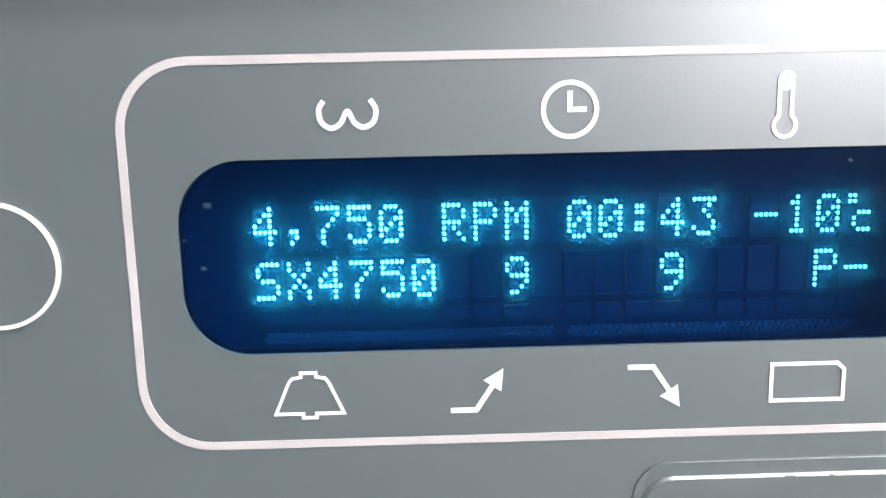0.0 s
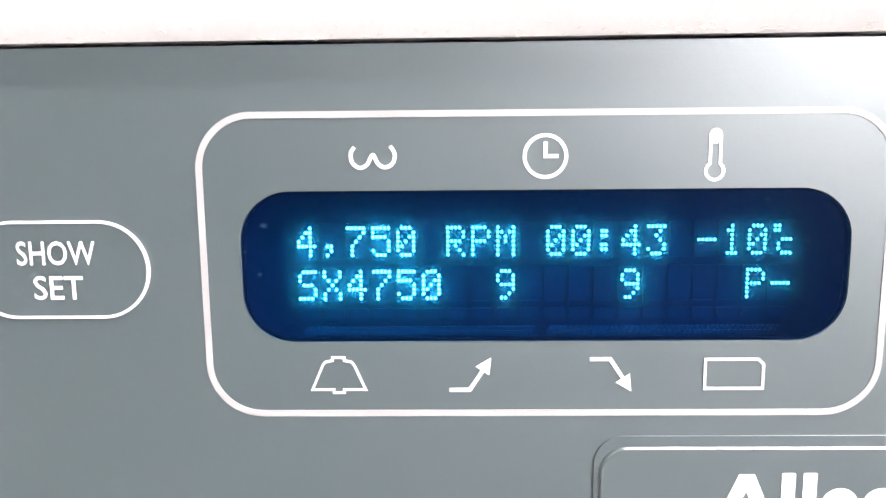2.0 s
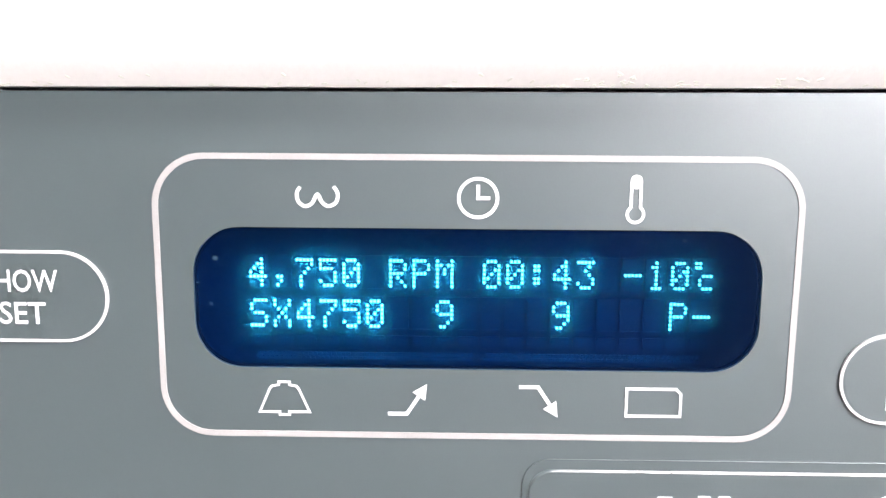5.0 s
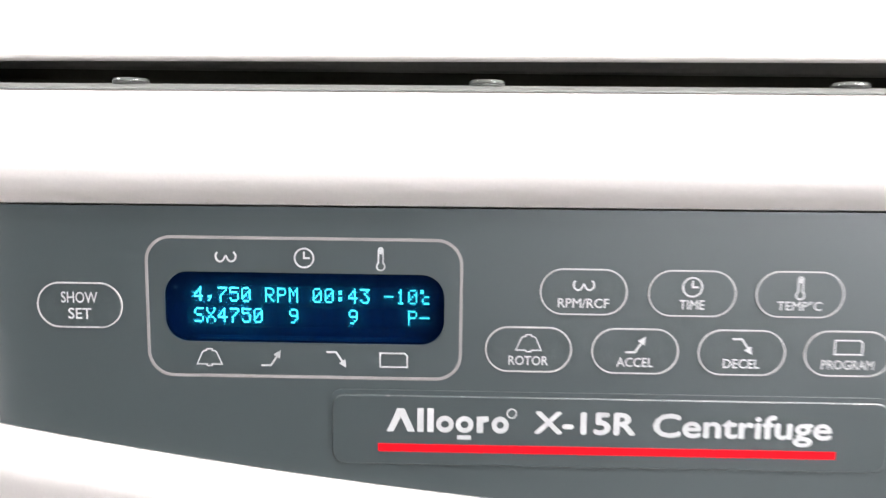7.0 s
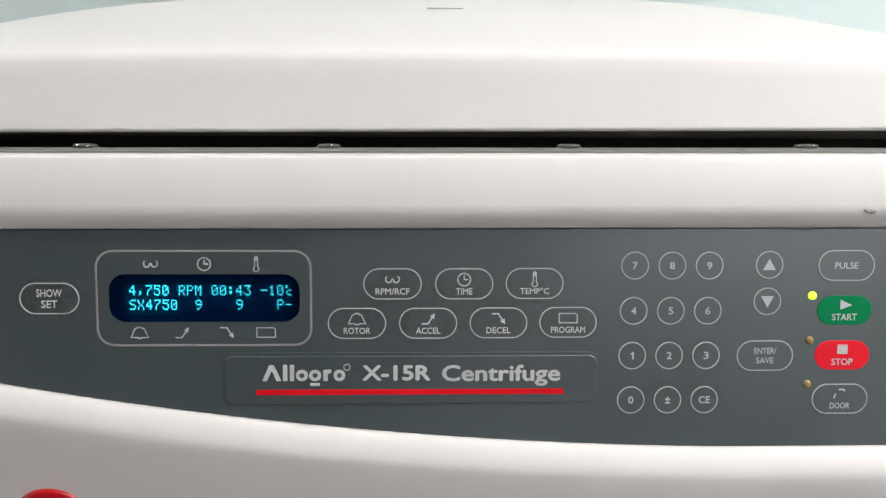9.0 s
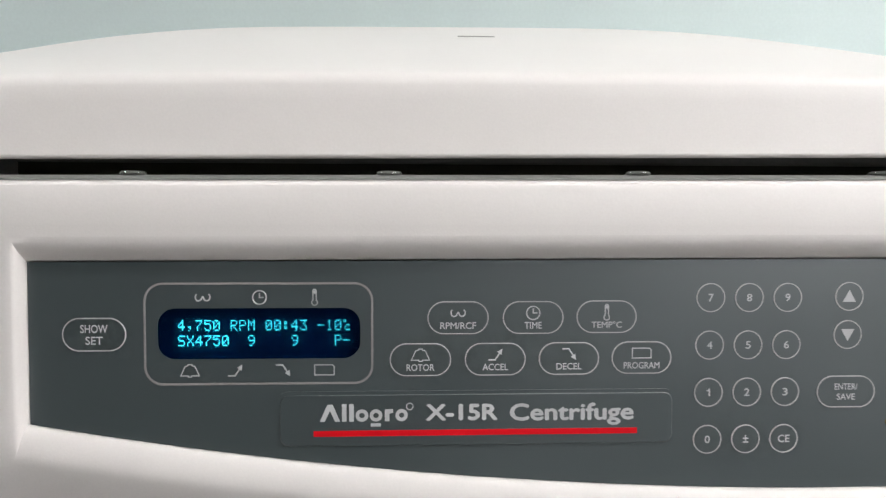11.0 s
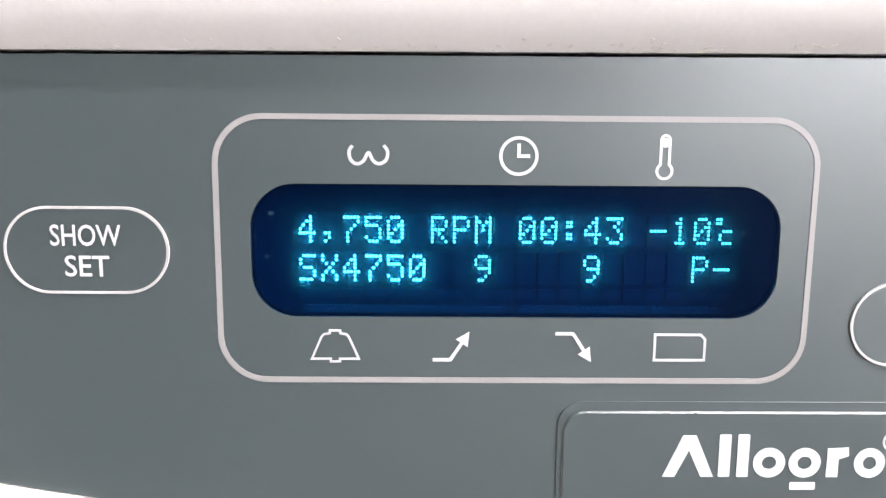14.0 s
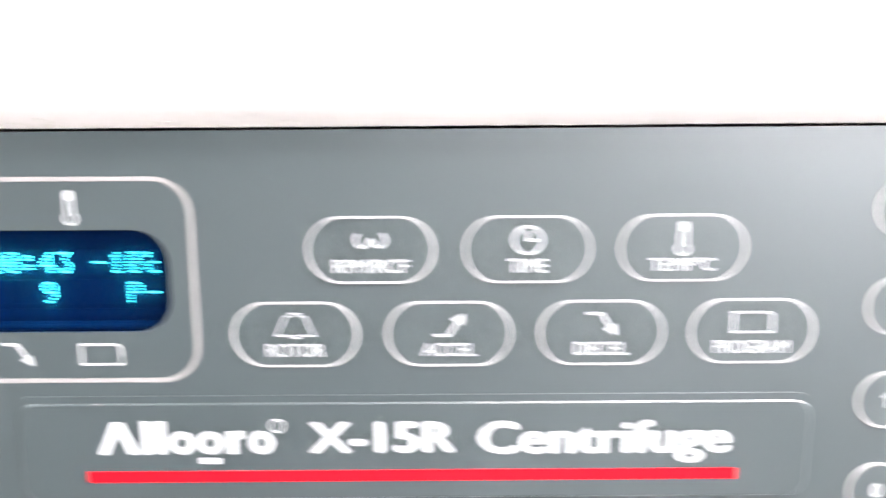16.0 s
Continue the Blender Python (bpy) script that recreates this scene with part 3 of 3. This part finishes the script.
ROUND_LINE = mesh_of("outline", stroke(bmesh.new(), ROUND, 0.00046, True, 0.0, -0.0004), KEY_INK)


def oval_button(u, w, lines, symbol="", pad=OVAL_PAD, label="grey oval membrane key with pale outline", name="oval_button"):
    key = part(name, pad, PANEL, centrifuge, at(u, w), label)
    if pad is OVAL_PAD:
        part("outline", OVAL_LINE, KEY_INK, key, at(u, w))
    if symbol:
        part("symbol", SYMBOLS[symbol], WHITE_INK, key, at(u, w + 0.0021, -0.0003))
    for text, wide, tall, dw in lines:
        part("legend", inked(lettering(text, wide * MM, tall * MM, 0.012), WHITE_INK), WHITE_INK, key, at(u, w + dw * MM, -0.0003))
    return key


def round_button(u, w, text="", wide=2.6, tall=3.9, arrow=0):
    key = part("round_button", ROUND_PAD, PANEL, centrifuge, at(u, w), "grey round membrane key with pale outline")
    part("outline", ROUND_LINE, KEY_INK, key, at(u, w))
    if text == "1":
        one = [(0.0001, -0.0018), (0.0007, -0.0018), (0.0007, 0.0018), (0.0002, 0.0018), (-0.0002, 0.0012), (-0.0008, 0.0010), (-0.0008, 0.0005), (0.0001, 0.0008)]
        part("legend", prism(bmesh.new(), one, 0.0, -0.00012), WHITE_INK, key, at(u, w, -0.0003))
    elif text:
        part("legend", inked(lettering(text, wide * MM, tall * MM, 0.012), WHITE_INK), WHITE_INK, key, at(u, w, -0.0003))
    if arrow:
        pts = [(-0.0032, -0.0026 * arrow), (0.0032, -0.0026 * arrow), (0.0, 0.0031 * arrow)]
        part("arrow", prism(bmesh.new(), pts, 0.0, -0.00012), WHITE_INK, key, at(u, w, -0.0002), "solid white arrow")
    return key


oval_button(-0.0730, 1.0835, (("SHOW", 12.0, 3.7, 2.6), ("SET", 7.6, 3.7, -2.7)))
for u, w, text, wide, symbol in ((0.0902, 1.0904, "RPM/RCF", 16.4, "speed"), (0.1248, 1.0904, "TIME", 8.0, "clock"), (0.1590, 1.0906, "TEMP°C", 14.2, "thermometer"),
                                 (0.0730, 1.0712, "ROTOR", 12.8, "rotor"), (0.1074, 1.0712, "ACCEL", 11.8, "rise"), (0.1416, 1.0713, "DECEL", 11.8, "fall"),
                                 (0.1756, 1.0715, "PROGRAM", 16.8, "card")):
    oval_button(u, w, ((text, wide, 3.1, -3.6),), symbol)
for row, keys in enumerate(("789", "456", "123", "0±C")):
    for col, k in enumerate(keys):
        round_button(0.2079 + 0.0183 * col - 0.0002 * row, 1.0993 - 0.0222 * row, "CE" if k == "C" else k, 5.6 if k == "C" else 1.5 if k == "1" else 2.5, 3.6)
round_button(0.2741, 1.0997, arrow=1)
round_button(0.2737, 1.0817, arrow=-1)
oval_button(0.2735, 1.0547, (("ENTER/", 11.0, 3.0, 2.4), ("SAVE", 8.8, 3.0, -2.4)))
oval_button(0.3124, 1.0994, (("PULSE", 11.6, 3.2, 0.0),))
start = oval_button(0.3124, 1.0772, (("START", 12.4, 3.3, -3.3),), pad=GREEN_PAD, label="green oval start key", name="start_button")
part("play_symbol", prism(bmesh.new(), [(-0.0022, 0.0052), (-0.0022, 0.0004), (0.0036, 0.0026)], 0.0, -0.00012), WHITE_INK, start, at(0.3124, 1.0772, -0.0003), "white triangle")
stop = oval_button(0.3122, 1.0548, (("STOP", 10.6, 3.3, -3.3),), pad=RED_PAD, label="red oval stop key", name="stop_button")
part("stop_symbol", prism(bmesh.new(), [(-0.0025, 0.0006), (0.0025, 0.0006), (0.0025, 0.0053), (-0.0025, 0.0053)], 0.0, -0.00012), WHITE_INK, stop, at(0.3122, 1.0548, -0.0003), "white square")
door = oval_button(0.3120, 1.0328, (("DOOR", 10.0, 3.0, -3.4),))
bm = bmesh.new()
stroke(bm, [(0.0026, 0.0040), (0.0010, 0.0048), (-0.0008, 0.0046)], 0.0008)
stroke(bm, [(-0.0028, 0.0002), (-0.0028, 0.0018), (-0.0020, 0.0024)], 0.0006)
part("lid_symbol", bm, WHITE_INK, door, at(0.3120, 1.0328, -0.0003))


def led(u, w, mat, label):
    bm = bmesh.new()
    rows = [[bm.verts.new((0.0021 * s * math.cos(2 * math.pi * i / 24), -h, 0.0021 * s * math.sin(2 * math.pi * i / 24))) for i in range(24)] for s, h in ((1, 0), (0.95, 0.0006), (0.75, 0.0011), (0.4, 0.0014))]
    for p, q in zip(rows, rows[1:]):
        for i in range(24):
            bm.faces.new((p[i], p[(i + 1) % 24], q[(i + 1) % 24], q[i]))
    bm.faces.new(rows[-1])
    part("indicator_lamp", bm, mat, centrifuge, at(u, w), label, smooth=True)


led(0.2960, 1.0845, LED_ON, "glowing yellow-green indicator lamp")
led(0.2956, 1.0622, LED_OFF, "unlit amber indicator lamp")
led(0.2952, 1.0402, LED_OFF, "unlit amber indicator lamp")


# the nameplate with its red underline
def nameplate():
    bm = bmesh.new()
    prism(bm, round_rect(0.0083, 0.1912, 1.0310, 1.0569, 0.0045), 0.0, -0.0003)
    plate_pts = round_rect(0.0092, 0.1903, 1.0318, 1.0552, 0.0040)
    cu, cw = 0.09975, 1.0438
    rows = [[bm.verts.new((cu + (u - cu) * (1 - d / 0.09), v, cw + (w - cw) * (1 - d / 0.012))) for u, w in plate_pts] for d, v in ((0, -0.0003), (0, -0.0005), (0.0003, -0.0008))]
    n = len(plate_pts)
    for p, q in zip(rows, rows[1:]):
        for i in range(n):
            bm.faces.new((p[i], p[(i + 1) % n], q[(i + 1) % n], q[i]))
    bm.faces.new(rows[-1])
    plate = part("nameplate", bm, PLATE, centrifuge, FRONT, "raised grey nameplate with white lettering")
    face = -0.0008
    part("underline", prism(bmesh.new(), round_rect(0.0243, 0.1738, 1.0362, 1.0389, 0.0002, 2), 0.0, -0.00015), RED_INK, plate, FRONT @ pose(0, face, 0), "bright red underline")
    part("lettering", inked(lettering("X-15R", 33.2 * MM, 7.7 * MM, 0.034), WHITE_INK), WHITE_INK, plate, at(0.0920, 1.0469, face))
    part("lettering", inked(lettering("Centrifuge", 58.0 * MM, 10.6 * MM, 0.026), WHITE_INK), WHITE_INK, plate, at(0.1431, 1.0455, face))
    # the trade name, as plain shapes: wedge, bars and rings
    low = 1.0431

    def shape(bm):
        part("name_shape", bm, WHITE_INK, plate, FRONT @ pose(0, face, low), "plain white shape")

    bm = bmesh.new()
    prism(bm, [(0.0272, 0), (0.0294, 0), (0.0318, 0.0050), (0.0341, 0), (0.0364, 0), (0.0330, 0.0078), (0.0306, 0.0078)], 0, -0.00012)
    shape(bm)
    for u in (0.0372, 0.0405):
        shape(prism(bmesh.new(), round_rect(u, u + 0.0021, 0, 0.0080, 0.0002, 2), 0, -0.00012))
    for u0, u1 in ((0.0434, 0.0492), (0.0498, 0.0556), (0.0616, 0.0672)):
        cx, rx = (u0 + u1) / 2, (u1 - u0) / 2 - 0.0008
        shape(stroke(bmesh.new(), [(cx + rx * math.cos(2 * math.pi * i / 28), 0.0027 + 0.0020 * math.sin(2 * math.pi * i / 28)) for i in range(28)], 0.0016, True))
    shape(prism(bmesh.new(), round_rect(0.0503, 0.0549, -0.0024, -0.0010, 0.0002, 2), 0, -0.00012))
    shape(prism(bmesh.new(), [(0.0567, 0), (0.0588, 0), (0.0588, 0.0034), (0.0606, 0.0040), (0.0604, 0.0056), (0.0567, 0.0054)], 0, -0.00012))
    shape(stroke(bmesh.new(), circle(0.0015, 24, 0.0681, 0.0067), 0.0004, True))


nameplate()


# the maker's badge and name on the lower front, as plain shapes
def badge():
    bm = bmesh.new()
    n = 64
    prof = ((0.0204, 0.0010), (0.0204, -0.0018), (0.0199, -0.0024), (0.0178, -0.0029), (0.0090, -0.0036), (0.0030, -0.0038))
    rows = [[bm.verts.new((r * math.cos(2 * math.pi * i / n), v, r * math.sin(2 * math.pi * i / n))) for i in range(n)] for r, v in prof]
    for p, q in zip(rows, rows[1:]):
        for i in range(n):
            bm.faces.new((p[i], p[(i + 1) % n], q[(i + 1) % n], q[i]))
    bm.faces.new(rows[-1])
    disc = part("badge", bm, BADGE, centrifuge, low_front(-0.0803, 0.9682), "domed glossy red round badge", smooth=True)

    def swoosh(pts, fat):
        line = smooth_line([(a * MM, b * MM) for a, b in pts], 10)
        bm = bmesh.new()
        m = len(line)
        rows = []
        for i, (u, w) in enumerate(line):
            a, b = Vector(line[max(0, i - 1)]), Vector(line[min(m - 1, i + 1)])
            d = (b - a).normalized()
            nrm = Vector((-d.y, d.x)) * fat * MM * (0.12 + math.sin(math.pi * min(1, (i + 0.5) / m)) ** 0.8)
            v = -0.0039 + 0.0010 * ((u * u + w * w) / 0.0181 ** 2)
            rows.append([bm.verts.new((u + nrm.x, v + 0.0012, w + nrm.y)), bm.verts.new((u + nrm.x, v, w + nrm.y)), bm.verts.new((u, v - 0.0006, w)), bm.verts.new((u - nrm.x, v, w - nrm.y)), bm.verts.new((u - nrm.x, v + 0.0012, w - nrm.y))])
        for p, q in zip(rows, rows[1:]):
            for k in range(4):
                bm.faces.new((p[k], p[k + 1], q[k + 1], q[k]))
        part("swoosh", bm, SILVER, disc, low_front(-0.0803, 0.9682), "raised silver curved stripe", smooth=True)

    swoosh([(1.5, 15.0), (7.0, 13.2), (11.5, 9.0), (13.5, 4.5), (12.0, 2.5)], 1.0)
    swoosh([(-12.5, 1.0), (-8.5, 5.2), (-1.0, 5.6), (8.0, 3.6), (14.5, 4.6), (16.8, 7.5)], 1.45)
    swoosh([(-14.5, -2.0), (-8.0, 1.5), (0.0, 1.0), (8.0, -0.5), (13.5, 2.0)], 1.1)


badge()


def raised_frame(u, w, wide, tall, lean=0.0014):
    """A slanted black open frame with one thick stem and a bright rim, one for each sign of the maker's name."""
    stem, arm = 0.0030, 0.0013

    def ring(grow, v0, v1):
        outer = [(-grow, -grow), (wide + grow, -grow), (wide + lean + grow, tall + grow), (lean - grow, tall + grow)]
        inner = [(stem + grow, arm + grow), (wide - arm * 1.2 - grow, arm + grow), (wide - arm * 1.2 + lean - grow, tall - arm - grow), (stem + lean + grow, tall - arm - grow)]
        bm = bmesh.new()
        rows = [[bm.verts.new((a, v, b)) for a, b in pts] for pts, v in ((outer, v0), (outer, v1), (inner, v1), (inner, v0))]
        for p, q in zip(rows, rows[1:]):
            for i in range(4):
                bm.faces.new((p[i], p[(i + 1) % 4], q[(i + 1) % 4], q[i]))
        return bm

    rim = part("name_frame", ring(0.00022, 0.001, -0.0010), CHROME, centrifuge, low_front(u, w), "bright raised rim of a black frame")
    part("face", ring(0.0, -0.0010, -0.0015), BLACK, rim, low_front(u, w), "glossy black face")


for u, wide, tall in ((-0.0424, 0.0088, 0.0106), (-0.0320, 0.0074, 0.0092), (-0.0229, 0.0094, 0.0092), (-0.0119, 0.0096, 0.0092), (-0.0005, 0.0114, 0.0092), (0.0126, 0.0098, 0.0092), (0.0250, 0.0112, 0.0096)):
    raised_frame(-0.0424 + (u + 0.0424) * 1.045, 0.9690, wide, tall)
for u, wide in ((-0.0530, 0.0098), (-0.0416, 0.0102), (-0.0298, 0.0096), (-0.0188, 0.0075), (-0.0098, 0.0085), (0.0002, 0.0077), (0.0093, 0.0096)):
    raised_frame(u, 0.9565, wide, 0.0092)
for u0, u1 in ((-0.0612, -0.0420), (-0.0420, 0.0000), (0.0000, 0.0400)):
    part("trim_line", prism(bmesh.new(), [(u0, -0.0002), (u1, -0.0002), (u1, 0.0002), (u0, 0.0002)], 0.002, -0.0006), MARK, centrifuge,
         low_front(0.5 * (u0 + u1), 0.9745) @ pose(-0.5 * (u0 + u1), 0, 0), "thin raised line")

# a chip in the paint of the upper lip, and small knocks near it
bm = bmesh.new()
prism(bm, [(0.0012 * math.cos(a) * (2.2 + 0.5 * math.sin(3 * a)), 0.0008 * math.sin(a) * (1 + 0.3 * math.cos(2 * a))) for a in [2 * math.pi * i / 18 for i in range(18)]], 0.001, -0.0003)
part("paint_chip", bm, CHIPPED, centrifuge, at(0.3195, 1.1262, -0.0068) @ pose(0, 0, 0, -10, 8), "dark chip in the ivory paint")

# flaked paint along the edge of the upper lip
FLAKED = material("flaked_enamel", (0.72, 0.695, 0.625), 0.6, vary=0.12, grain=2500, bump=0.3, blotch=300)
dice = random.Random(7)
FLAKES = []
for k in range(4):
    rim = [(0.00055 * dice.uniform(0.55, 1.2) * math.cos(a), 0.00020 * dice.uniform(0.5, 1.3) * math.sin(a)) for a in [2 * math.pi * i / 9 for i in range(9)]]
    FLAKES.append(mesh_of("scuff", prism(bmesh.new(), rim, 0.0002, -0.00007), FLAKED))
for u0, u1, count, reach in ((-0.0780, -0.0350, 12, 0.7), (-0.0350, 0.0105, 16, 0.9), (0.0525, 0.0760, 8, 0.6), (0.0105, 0.0170, 6, 0.5), (0.0170, 0.0235, 16, 1.0), (0.0235, 0.0360, 12, 0.4), (0.0440, 0.0525, 14, 0.55)):
    for k in range(count):
        u, up = dice.uniform(u0, u1), 0.0003 + 0.0022 * reach * dice.random() ** 1.5
        v = -0.0004 - (up - 0.0002)
        part("scuff", FLAKES[k % 4], FLAKED, centrifuge, FRONT @ pose(u, v, panel_top(u) + up, 45) @ pose(0, 0, 0, 0, dice.uniform(-50, 50)))

# chips on the upper edge of the nameplate, their glints painted in pale ink
for u, wide in ((0.0275, 0.0006), (0.0327, 0.00025)):
    part("chip_glint", prism(bmesh.new(), round_rect(u - wide, u + wide, 1.05495, 1.05520, 0.0001, 2), 0.0, -0.00085), INK, centrifuge, FRONT, "small chip, its glint laid on in pale ink")
